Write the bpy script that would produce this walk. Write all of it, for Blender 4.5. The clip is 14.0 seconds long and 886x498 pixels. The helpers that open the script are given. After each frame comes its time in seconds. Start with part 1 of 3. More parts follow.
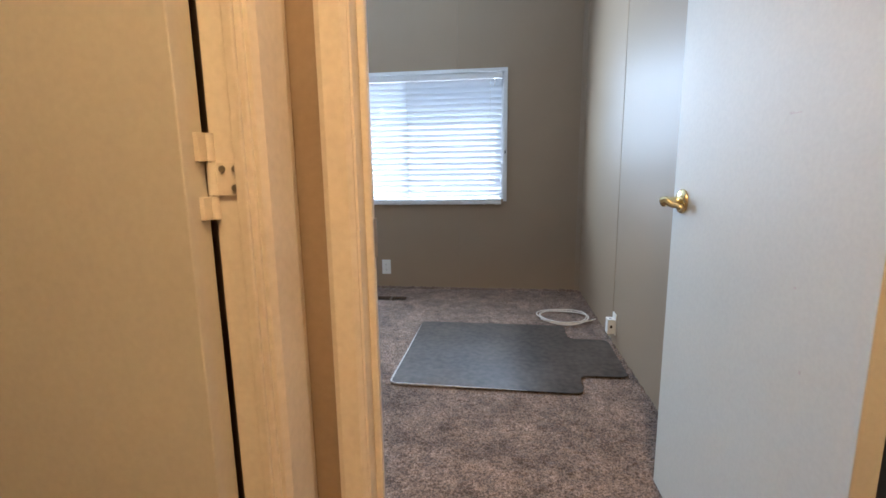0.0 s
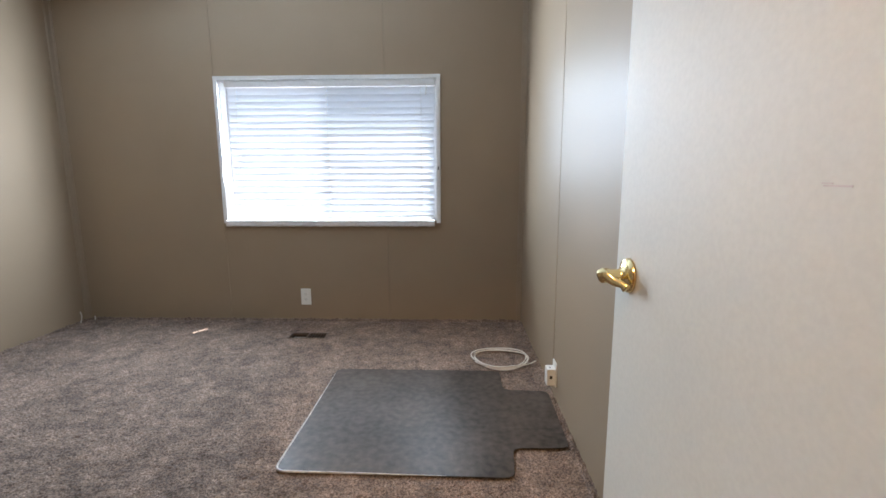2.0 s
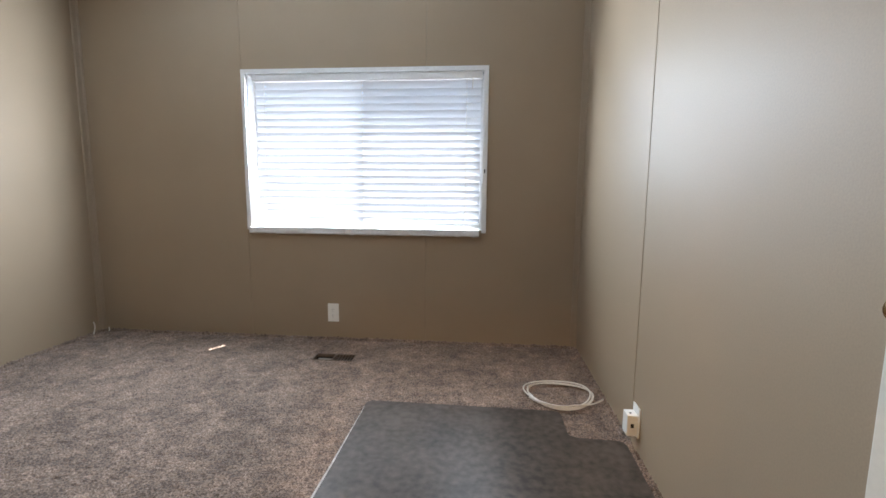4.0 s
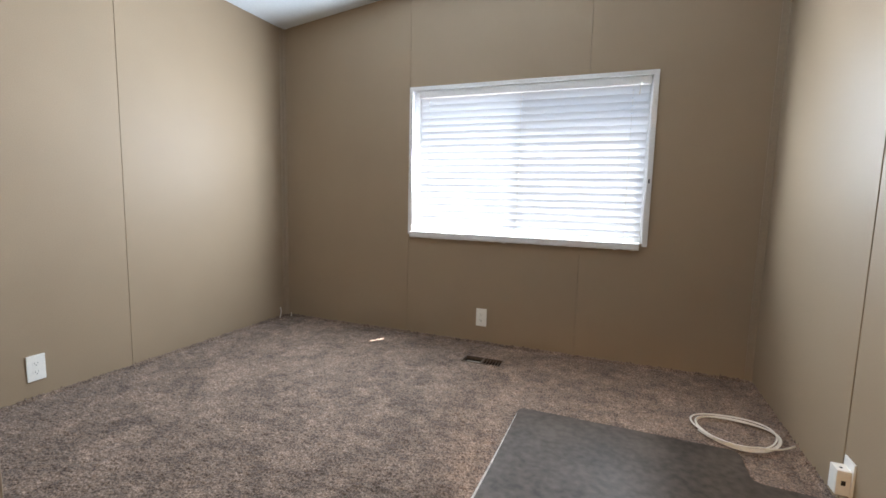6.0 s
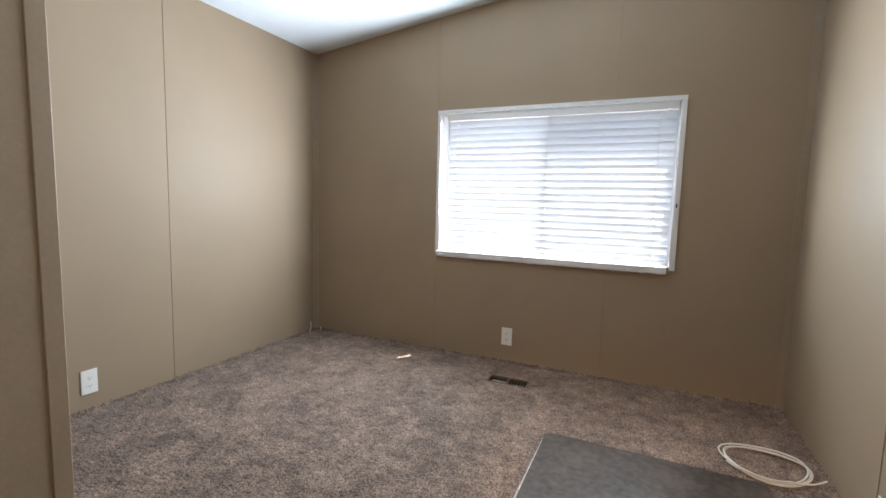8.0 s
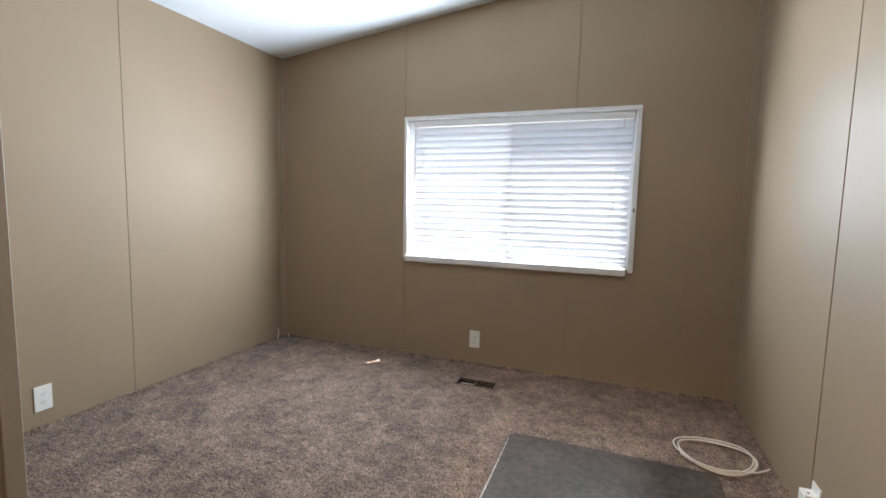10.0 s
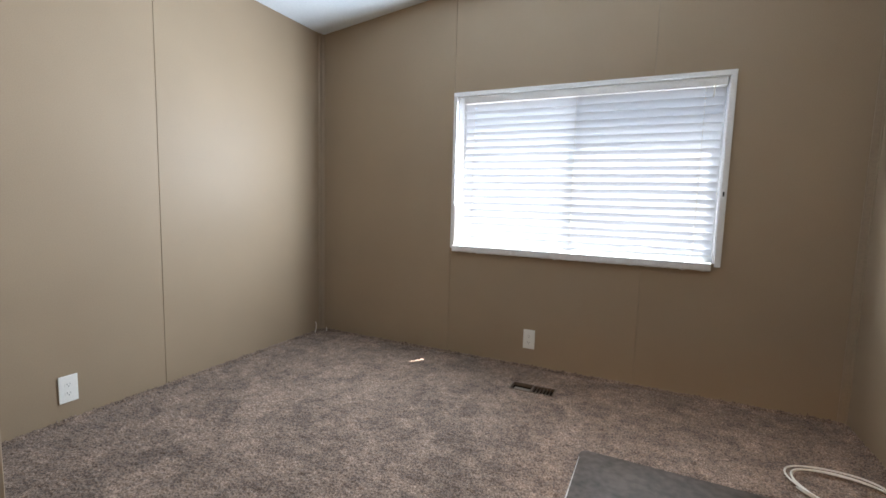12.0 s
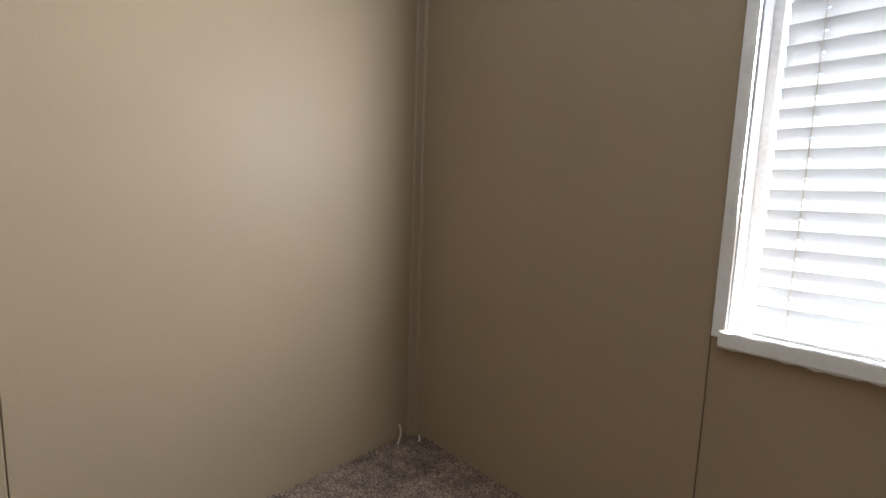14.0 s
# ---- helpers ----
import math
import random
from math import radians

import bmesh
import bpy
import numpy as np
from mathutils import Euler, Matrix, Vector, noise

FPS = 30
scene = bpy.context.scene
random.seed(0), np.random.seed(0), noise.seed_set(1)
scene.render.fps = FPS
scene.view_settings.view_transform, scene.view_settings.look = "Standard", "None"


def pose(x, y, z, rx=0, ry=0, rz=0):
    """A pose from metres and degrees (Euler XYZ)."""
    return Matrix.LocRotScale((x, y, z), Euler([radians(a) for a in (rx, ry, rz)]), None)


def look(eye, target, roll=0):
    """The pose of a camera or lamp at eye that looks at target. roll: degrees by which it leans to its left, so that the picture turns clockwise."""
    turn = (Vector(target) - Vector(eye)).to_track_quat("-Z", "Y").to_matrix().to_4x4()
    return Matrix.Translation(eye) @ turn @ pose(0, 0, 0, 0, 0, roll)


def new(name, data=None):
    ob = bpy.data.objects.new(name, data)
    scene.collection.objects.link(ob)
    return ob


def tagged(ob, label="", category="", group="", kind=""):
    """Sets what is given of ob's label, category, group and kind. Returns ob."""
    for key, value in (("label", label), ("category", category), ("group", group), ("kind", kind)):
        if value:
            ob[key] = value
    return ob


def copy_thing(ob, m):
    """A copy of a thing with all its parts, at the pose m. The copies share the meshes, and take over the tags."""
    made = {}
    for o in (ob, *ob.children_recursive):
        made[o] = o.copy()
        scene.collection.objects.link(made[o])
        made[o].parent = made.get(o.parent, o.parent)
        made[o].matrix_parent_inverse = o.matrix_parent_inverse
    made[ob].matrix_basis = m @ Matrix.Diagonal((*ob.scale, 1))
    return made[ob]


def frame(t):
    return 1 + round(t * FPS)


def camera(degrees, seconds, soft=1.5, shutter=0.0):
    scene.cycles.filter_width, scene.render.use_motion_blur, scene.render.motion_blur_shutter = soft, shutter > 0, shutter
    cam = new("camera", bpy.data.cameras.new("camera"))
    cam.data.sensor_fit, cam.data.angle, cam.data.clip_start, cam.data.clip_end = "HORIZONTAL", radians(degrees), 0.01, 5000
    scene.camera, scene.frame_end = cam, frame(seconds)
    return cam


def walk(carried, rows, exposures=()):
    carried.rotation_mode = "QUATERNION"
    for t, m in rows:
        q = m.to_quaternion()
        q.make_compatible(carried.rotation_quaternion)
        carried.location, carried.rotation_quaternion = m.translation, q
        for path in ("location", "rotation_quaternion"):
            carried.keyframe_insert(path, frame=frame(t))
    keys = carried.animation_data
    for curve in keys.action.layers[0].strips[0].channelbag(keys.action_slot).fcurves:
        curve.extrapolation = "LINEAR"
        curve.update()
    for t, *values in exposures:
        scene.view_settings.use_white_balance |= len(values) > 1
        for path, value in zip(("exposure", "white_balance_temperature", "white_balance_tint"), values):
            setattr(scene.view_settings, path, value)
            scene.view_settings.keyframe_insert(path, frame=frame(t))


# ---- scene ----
cam = camera(89.2, 14.0, soft=1.6)
PATH = [
    (0, (2.696, -3.741, 0.992), (2.442, -1.786, 0.653), -0.8),
    (0.5, (2.744, -3.748, 1.043), (2.703, -1.778, 0.701), -0.8),
    (1, (2.813, -3.62, 1.057), (2.835, -1.649, 0.719), -0.6),
    (1.5, (2.831, -3.457, 1.071), (2.827, -1.485, 0.741), -0.4),
    (2, (2.856, -3.294, 1.091), (2.797, -1.321, 0.768), -0.2),
    (2.2, (2.865, -3.241, 1.085), (2.796, -1.267, 0.77), -0.0),
    (4.3, (2.722, -2.915, 1.014), (2.479, -0.946, 0.759), 0.7),
    (4.5, (2.746, -2.917, 1.04), (2.422, -0.962, 0.773), 0.5),
    (5, (2.685, -2.937, 1.034), (2.214, -1.01, 0.782), 0.9),
    (5.5, (2.617, -2.972, 1.023), (2.007, -1.083, 0.785), 1.2),
    (6, (2.59, -2.99, 1.013), (1.859, -1.142, 0.788), 1.4),
    (6.5, (2.561, -3.021, 1.015), (1.758, -1.203, 0.797), 1.5),
    (7, (2.565, -3.036, 1.032), (1.721, -1.235, 0.815), 1.7),
    (7.5, (2.567, -3.048, 1.065), (1.726, -1.246, 0.853), 1.7),
    (8, (2.576, -3.056, 1.121), (1.755, -1.244, 0.917), 1.6),
    (8.2, (2.573, -3.061, 1.13), (1.765, -1.241, 0.94), 1.7),
    (10.5, (2.635, -3.094, 1.153), (1.938, -1.23, 0.954), 1.2),
    (11, (2.648, -3.162, 1.082), (1.944, -1.302, 0.878), 1.3),
    (11.5, (2.549, -3.045, 1.058), (1.797, -1.203, 0.857), 1.4),
    (12, (2.412, -2.841, 1.057), (1.563, -1.042, 0.851), 1.6),
    (12.5, (2.207, -2.507, 1.091), (1.223, -0.78, 0.868), 1.8),
    (13, (1.98, -2.051, 1.115), (0.882, -0.397, 0.875), 1.8),
    (13.5, (1.668, -1.715, 1.165), (0.490, -0.130, 0.892), 1.6),
    (14, (1.437, -1.272, 1.08), (0.021, 0.12, 0.836), 1.9),
]
EXPOSURES = [(0.0, 2.42, 5400, 11), (1.0, 2.42, 5050, 10), (1.5, 2.45, 5800, 12), (2.2, 2.45, 6050, 13), (6.0, 2.52, 6450, 14), (11.0, 2.39, 6450, 14), (12.0, 2.41, 6400, 14), (13.0, 2.24, 6300, 14), (14.0, 2.10, 6900, 15)]
walk(cam, [(t, look(eye, target, roll)) for t, eye, target, roll in PATH], EXPOSURES)

# ---- daylight ----
SUN = Vector((0.6, 1.0, 4.0)).normalized()          # towards the sun
world = bpy.data.worlds.new("sky")
scene.world = world
world.use_nodes = True
wn = world.node_tree
sky = wn.nodes.new("ShaderNodeTexSky")
sky.sky_type = "NISHITA"
sky.sun_disc = False
sky.sun_elevation = math.asin(SUN.z)
sky.sun_rotation = math.atan2(SUN.x, SUN.y)
wn.links.new(sky.outputs[0], wn.nodes["Background"].inputs[0])
wn.nodes["Background"].inputs[1].default_value = 0.15


def lamp(name, kind, place, energy, colour, size=0.1):
    data = bpy.data.lights.new(name, kind)
    data.energy, data.color = energy, colour
    if kind == "SUN":
        data.angle = radians(0.5)
    elif kind == "POINT":
        data.shadow_soft_size = size
    ob = new(name, data)
    ob.matrix_world = place
    return ob


lamp("sun", "SUN", look(SUN * 20, (0, 0, 0)), 5.0, (1.0, 0.97, 0.94))
lamp("hall_bulb", "POINT", pose(2.78, -4.02, 2.55), 20.0, (1.0, 0.585, 0.23), 0.08)


def gap_fill(name, x, z, wide, high, watts, side=0, spread=180, rise=0):
    """A strip lamp added at the blind's edge to stand in for sky light."""
    data = bpy.data.lights.new(name, "AREA")
    data.spread = radians(spread)
    data.shape, data.size, data.size_y, data.energy, data.color = "RECTANGLE", wide, high, watts, (0.76, 0.89, 1.0)
    new(name, data).matrix_world = pose(x, -0.0125, z, -90 - rise, 0, side)


gap_fill("sky_fill_top", 1.936, 1.711, 1.52, 0.009, 7.5, 0, 132, 24)
gap_fill("sky_fill_bottom", 1.936, 0.774, 1.52, 0.008, 1.6)
gap_fill("sky_fill_side", 1.170, 1.38, 0.010, 0.66, 10.4, -7, 172)
gap_fill("sky_fill_side", 2.703, 1.38, 0.010, 0.66, 2.7, 0, 168)

# ---- materials ----


def material(name, colour, rough=0.5, metal=0.0, var=0.08, scale=6.0, fine=90.0, bump=0.05, fine_bump=0.0,
             second=None, spec=0.5, depth=0.004):
    """A principled surface with variation at two scales."""
    m = bpy.data.materials.new(name)
    m.use_nodes = True
    t = m.node_tree
    bsdf = t.nodes["Principled BSDF"]
    bsdf.inputs["Roughness"].default_value = rough
    bsdf.inputs["Metallic"].default_value = metal
    bsdf.inputs["Specular IOR Level"].default_value = spec
    co = t.nodes.new("ShaderNodeTexCoord")
    n1, n2 = t.nodes.new("ShaderNodeTexNoise"), t.nodes.new("ShaderNodeTexNoise")
    for n, s in ((n1, scale), (n2, fine)):
        n.inputs["Scale"].default_value = s
        n.inputs["Detail"].default_value = 5
        t.links.new(co.outputs["Object"], n.inputs["Vector"])
    mix = t.nodes.new("ShaderNodeMix")
    mix.data_type = "RGBA"
    dark = second or [c * (1 - 2.2 * var) for c in colour]
    light = [min(1, c * (1 + (0.6 * var if not second else 0))) for c in colour]
    mix.inputs["A"].default_value = (*dark, 1)
    mix.inputs["B"].default_value = (*light, 1)
    add = t.nodes.new("ShaderNodeMath")
    add.operation = "MULTIPLY_ADD"
    t.links.new(n1.outputs["Fac"], add.inputs[0])
    add.inputs[1].default_value = 0.75
    t.links.new(n2.outputs["Fac"], add.inputs[2])
    sharp = t.nodes.new("ShaderNodeMapRange")
    sharp.inputs["From Min"].default_value = 0.6
    sharp.inputs["From Max"].default_value = 1.15
    t.links.new(add.outputs[0], sharp.inputs["Value"])
    t.links.new(sharp.outputs["Result"], mix.inputs["Factor"])
    t.links.new(mix.outputs["Result"], bsdf.inputs["Base Color"])
    r = t.nodes.new("ShaderNodeMapRange")
    r.inputs["To Min"].default_value = max(0.02, rough - 0.06)
    r.inputs["To Max"].default_value = min(1, rough + 0.06)
    t.links.new(n1.outputs["Fac"], r.inputs["Value"])
    t.links.new(r.outputs["Result"], bsdf.inputs["Roughness"])
    if bump:
        b = t.nodes.new("ShaderNodeBump")
        b.inputs["Strength"].default_value = bump
        b.inputs["Distance"].default_value = depth
        t.links.new(n2.outputs["Fac"], b.inputs["Height"])
        t.links.new(b.outputs["Normal"], bsdf.inputs["Normal"])
    return m


WALL = material("tan_vinyl_panel", (0.312, 0.234, 0.156), 0.49, spec=0.18, var=0.04, scale=2.5, fine=220, bump=0.10, depth=0.002)
TRIM_TAN = material("tan_trim", (0.30, 0.226, 0.152), 0.45, var=0.05, bump=0.06)
GROOVE = material("dark_groove_shade", (0.03, 0.024, 0.018), 0.9, bump=0)
CEIL = material("white_ceiling", (0.73, 0.78, 0.82), 0.8, var=0.03, scale=4, fine=60, bump=0.25)
DOOR_PAINT = material("cream_door_paint", (0.55, 0.53, 0.465), 0.55, spec=0.14, var=0.03, scale=3, fine=120, bump=0.05, depth=0.002)
JAMB_PAINT = material("cream_jamb_paint", (0.69, 0.635, 0.54), 0.42, var=0.05, scale=5, fine=100, bump=0.08)
WHITE = material("white_paint", (0.66, 0.65, 0.63), 0.4, var=0.04, scale=8, bump=0.1)
PLASTIC = material("white_plastic", (0.78, 0.77, 0.72), 0.32, var=0.03, bump=0.02)
# near-black; thin chips of it stand in for the shade in holes and slots
DARK = material("dark_void", (0.02, 0.018, 0.016), 0.8, bump=0)
BRASS = material("polished_brass", (0.80, 0.65, 0.34), 0.16, 1.0, var=0.05, bump=0.02)
STEEL = material("dull_steel", (0.42, 0.39, 0.33), 0.4, 1.0, bump=0.05)
STRIKE = material("tarnished_brass_plate", (0.46, 0.37, 0.26), 0.45, 1.0, bump=0.05)
MAT_M = material("worn_chair_mat", (0.098, 0.079, 0.063), 0.40, var=0.25, scale=3.6, fine=34, spec=0.15, bump=0.2, depth=0.003,
                 second=(0.034, 0.027, 0.021))
RIM_M = material("scuffed_sheen_mat_rim", (0.62, 0.60, 0.56), 0.5, var=0.3, scale=9, fine=40, bump=0.2, second=(0.22, 0.20, 0.18))
CABLE = material("white_cable", (0.74, 0.7, 0.62), 0.4, bump=0.03)
ALU = material("white_window_vinyl", (0.75, 0.76, 0.76), 0.35, bump=0.03)
VENT_M = material("brown_register_metal", (0.13, 0.095, 0.07), 0.5, 0.3, bump=0.06)
VENT_G = material("grey_damper", (0.22, 0.19, 0.155), 0.6, 0.2, bump=0.1)
GROUND_M = material("pale_gravel", (0.5, 0.49, 0.475), 0.9, var=0.2, scale=1.5, fine=40, bump=0.4)


def carpet_material():
    m = bpy.data.materials.new("brown_frieze_carpet")
    m.use_nodes = True
    t = m.node_tree
    bsdf = t.nodes["Principled BSDF"]
    bsdf.inputs["Roughness"].default_value = 0.95
    bsdf.inputs["Specular IOR Level"].default_value = 0.1
    bsdf.inputs["Sheen Weight"].default_value = 0.15
    co = t.nodes.new("ShaderNodeTexCoord")

    def tex(scale, detail=3, rough=0.6):
        n = t.nodes.new("ShaderNodeTexNoise")
        n.inputs["Scale"].default_value, n.inputs["Detail"].default_value = scale, detail
        n.inputs["Roughness"].default_value = rough
        t.links.new(co.outputs["Object"], n.inputs["Vector"])
        return n

    tuft, patch, mid = tex(150, 2), tex(5.5, 6, 0.62), tex(19, 4)
    patch.inputs["Distortion"].default_value = 0.9
    ramp = t.nodes.new("ShaderNodeValToRGB")
    e = ramp.color_ramp.elements
    e[0].position, e[0].color = 0.30, (0.090, 0.064, 0.049, 1)
    e[1].position, e[1].color = 0.72, (0.420, 0.312, 0.244, 1)
    for p, c in ((0.42, (0.135, 0.093, 0.068, 1)), (0.50, (0.215, 0.153, 0.115, 1)), (0.58, (0.300, 0.214, 0.161, 1))):
        k = e.new(p)
        k.color = c
    t.links.new(tuft.outputs["Fac"], ramp.inputs["Fac"])
    shade = t.nodes.new("ShaderNodeMapRange")
    shade.inputs["From Min"].default_value, shade.inputs["From Max"].default_value = 0.36, 0.62
    shade.inputs["To Min"].default_value, shade.inputs["To Max"].default_value = 0.55, 1.03
    t.links.new(patch.outputs["Fac"], shade.inputs["Value"])
    s2 = t.nodes.new("ShaderNodeMapRange")
    s2.inputs["From Min"].default_value, s2.inputs["From Max"].default_value = 0.3, 0.7
    s2.inputs["To Min"].default_value, s2.inputs["To Max"].default_value = 0.72, 1.26
    t.links.new(mid.outputs["Fac"], s2.inputs["Value"])
    mul = t.nodes.new("ShaderNodeMath")
    mul.operation = "MULTIPLY"
    t.links.new(shade.outputs["Result"], mul.inputs[0])
    t.links.new(s2.outputs["Result"], mul.inputs[1])
    mix = t.nodes.new("ShaderNodeVectorMath")
    mix.operation = "SCALE"
    t.links.new(ramp.outputs["Color"], mix.inputs[0])
    t.links.new(mul.outputs[0], mix.inputs["Scale"])
    t.links.new(mix.outputs["Vector"], bsdf.inputs["Base Color"])
    b = t.nodes.new("ShaderNodeBump")
    b.inputs["Strength"].default_value, b.inputs["Distance"].default_value = 0.6, 0.006
    t.links.new(tuft.outputs["Fac"], b.inputs["Height"])
    t.links.new(b.outputs["Normal"], bsdf.inputs["Normal"])
    return m


CARPET = carpet_material()


def slat_material():
    m = bpy.data.materials.new("white_vinyl_slat")
    m.use_nodes = True
    t = m.node_tree
    bsdf = t.nodes["Principled BSDF"]
    bsdf.inputs["Base Color"].default_value = (0.82, 0.83, 0.83, 1)
    bsdf.inputs["Roughness"].default_value = 0.4
    tr = t.nodes.new("ShaderNodeBsdfTranslucent")
    tr.inputs["Color"].default_value = (0.83, 0.86, 0.88, 1)
    mix = t.nodes.new("ShaderNodeMixShader")
    mix.inputs[0].default_value = 0.53
    t.links.new(bsdf.outputs[0], mix.inputs[1])
    t.links.new(tr.outputs[0], mix.inputs[2])
    t.links.new(mix.outputs[0], t.nodes["Material Output"].inputs["Surface"])
    return m


SLAT = slat_material()


def glass_material(name, clear=0.0, colour=(1, 1, 1)):
    m = bpy.data.materials.new(name)
    m.use_nodes = True
    t = m.node_tree
    if clear:
        bsdf = t.nodes["Principled BSDF"]
        bsdf.inputs["Base Color"].default_value = (0.06, 0.06, 0.065, 1)
        bsdf.inputs["Alpha"].default_value = 1 - clear
        bsdf.inputs["Roughness"].default_value = 0.7
    else:
        t.nodes.remove(t.nodes["Principled BSDF"])
        g = t.nodes.new("ShaderNodeBsdfGlass")
        g.inputs["Color"].default_value = (*colour, 1)
        g.inputs["Roughness"].default_value = 0.0
        g.inputs["IOR"].default_value = 1.45
        t.links.new(g.outputs[0], t.nodes["Material Output"].inputs["Surface"])
    return m


GLASS = glass_material("clear_glass")
SCREEN = glass_material("grey_insect_screen", 0.87)

# ---- mesh helpers ----


def mesh_of(bm, name, mat, smooth=False):
    bmesh.ops.recalc_face_normals(bm, faces=bm.faces)
    me = bpy.data.meshes.new(name)
    bm.to_mesh(me)
    bm.free()
    me.materials.append(mat)
    if smooth:
        for p in me.polygons:
            p.use_smooth = True
    return me


def part(name, bm, mat, parent=None, label="", smooth=False):
    ob = new(name, mesh_of(bm, name, mat, smooth))
    if parent:
        ob.parent = parent
    if label:
        ob["label"] = label
    return ob


def base(name, m=None):
    ob = new(name)
    ob.empty_display_size = 0.1
    if m:
        ob.matrix_world = m
    return ob


def box(x0, y0, z0, x1, y1, z1, bevel=0.0, segments=2, bm=None):
    """A block between two corners, with rounded edges."""
    made = bmesh.new()
    bmesh.ops.create_cube(made, size=1)
    for v in made.verts:
        v.co = Vector((x0 + (v.co.x + 0.5) * (x1 - x0), y0 + (v.co.y + 0.5) * (y1 - y0), z0 + (v.co.z + 0.5) * (z1 - z0)))
    if bevel:
        bmesh.ops.bevel(made, geom=made.edges[:], offset=bevel, segments=segments, affect="EDGES", profile=0.6)
    return join(bm, made)


def join(bm, made):
    if bm is None:
        return made
    me = bpy.data.meshes.new("scratch")
    made.to_mesh(me)
    made.free()
    bm.from_mesh(me)
    bpy.data.meshes.remove(me)
    return bm


def prism(points, axis, a, b, bevel=0.0, bm=None):
    """An outline swept from a to b along an axis; the outline's two numbers are the other two axes, in order."""
    made = bmesh.new()

    def at(p, d):
        c = list(p)
        c.insert("xyz".index(axis), d)
        return Vector(c)

    low, high = [made.verts.new(at(p, a)) for p in points], [made.verts.new(at(p, b)) for p in points]
    made.faces.new(low)
    made.faces.new(high)
    n = len(points)
    for i in range(n):
        made.faces.new((low[i], low[(i + 1) % n], high[(i + 1) % n], high[i]))
    bmesh.ops.recalc_face_normals(made, faces=made.faces)
    if bevel:
        bmesh.ops.bevel(made, geom=made.edges[:], offset=bevel, segments=2, affect="EDGES", profile=0.6)
    return join(bm, made)


def tube(points, radius, sides=10, bm=None, flat=1.0):
    """A round rod along points; radius is a number or one for each point."""
    made = bmesh.new()
    pts = [Vector(p) for p in points]
    radii = radius if isinstance(radius, (list, tuple)) else [radius] * len(pts)
    rings, up = [], Vector((0.13, 0.21, 0.97)).normalized()
    for i, p in enumerate(pts):
        d = (pts[min(i + 1, len(pts) - 1)] - pts[max(i - 1, 0)]).normalized()
        u = (up - d * up.dot(d)).normalized()
        v = d.cross(u)
        rings.append([made.verts.new(p + radii[i] * (math.cos(a) * u + flat * math.sin(a) * v))
                      for a in (2 * math.pi * k / sides for k in range(sides))])
    for r, s in zip(rings, rings[1:]):
        for k in range(sides):
            made.faces.new((r[k], r[(k + 1) % sides], s[(k + 1) % sides], s[k]))
    made.faces.new(rings[0])
    made.faces.new(rings[-1])
    return join(bm, made)


def lathe(profile, centre, axis, sides=28, bm=None):
    """A turned shape: (radius, distance along axis) pairs."""
    made = bmesh.new()
    ax = Vector(axis).normalized()
    u = ax.orthogonal().normalized()
    v = ax.cross(u)
    rings = []
    for r, h in profile:
        rings.append([made.verts.new(Vector(centre) + ax * h + max(r, 0.0004) * (math.cos(a) * u + math.sin(a) * v))
                      for a in (2 * math.pi * k / sides for k in range(sides))])
    for r, s in zip(rings, rings[1:]):
        for k in range(sides):
            made.faces.new((r[k], r[(k + 1) % sides], s[(k + 1) % sides], s[k]))
    made.faces.new(rings[0])
    made.faces.new(rings[-1])
    return join(bm, made)


# ---- the plan, in metres: window wall at y = 0, low side wall at x = 0 ----
W = 3.345                     # bedroom width
DY = -3.115                   # bedroom face of the door wall
HY = -3.185                   # hall face of the door wall
CX, CY = 1.26, -2.45          # closet corner
HX = 2.435                    # side wall of the hall
DX0, DX1 = 2.516, 3.228       # doorway between jamb faces
WX0, WX1, WZ0, WZ1 = 1.16, 2.712, 0.765, 1.762   # window opening
P = 0.008                     # panel thickness


def top(x):
    return 2.308 + 0.123 * x


# ---- large structure ----
# outside ground
bm = bmesh.new()
bmesh.ops.create_grid(bm, x_segments=4, y_segments=4, size=900)
for v in bm.verts:
    v.co.z = -0.75
tagged(part("ground", bm, GROUND_M), "pale gravel ground outside the window", "ground", kind="structure")

# floor slab under the carpet
VX0, VX1, VY0, VY1 = 1.703, 1.957, -0.398, -0.288       # floor register
bm = box(-0.15, -5.0, -0.2, VX0, 0.15, -0.022)
box(VX1, -5.0, -0.2, W + 0.4, 0.15, -0.022, bm=bm)
box(VX0, -5.0, -0.2, VX1, VY0, -0.022, bm=bm)
box(VX0, VY1, -0.2, VX1, 0.15, -0.022, bm=bm)
tagged(part("floor", bm, material("floor_board", (0.35, 0.26, 0.17), 0.7)), "wooden floor deck under the carpet", "floor", kind="structure")


def wall(name, label, bm):
    return tagged(part(name, bm, TRIM_TAN), label, "wall", kind="structure")


def panel(outline, axis, a, b, parent):
    return part("wall_panel", prism(outline, axis, a, b, 0.0015), WALL, parent)


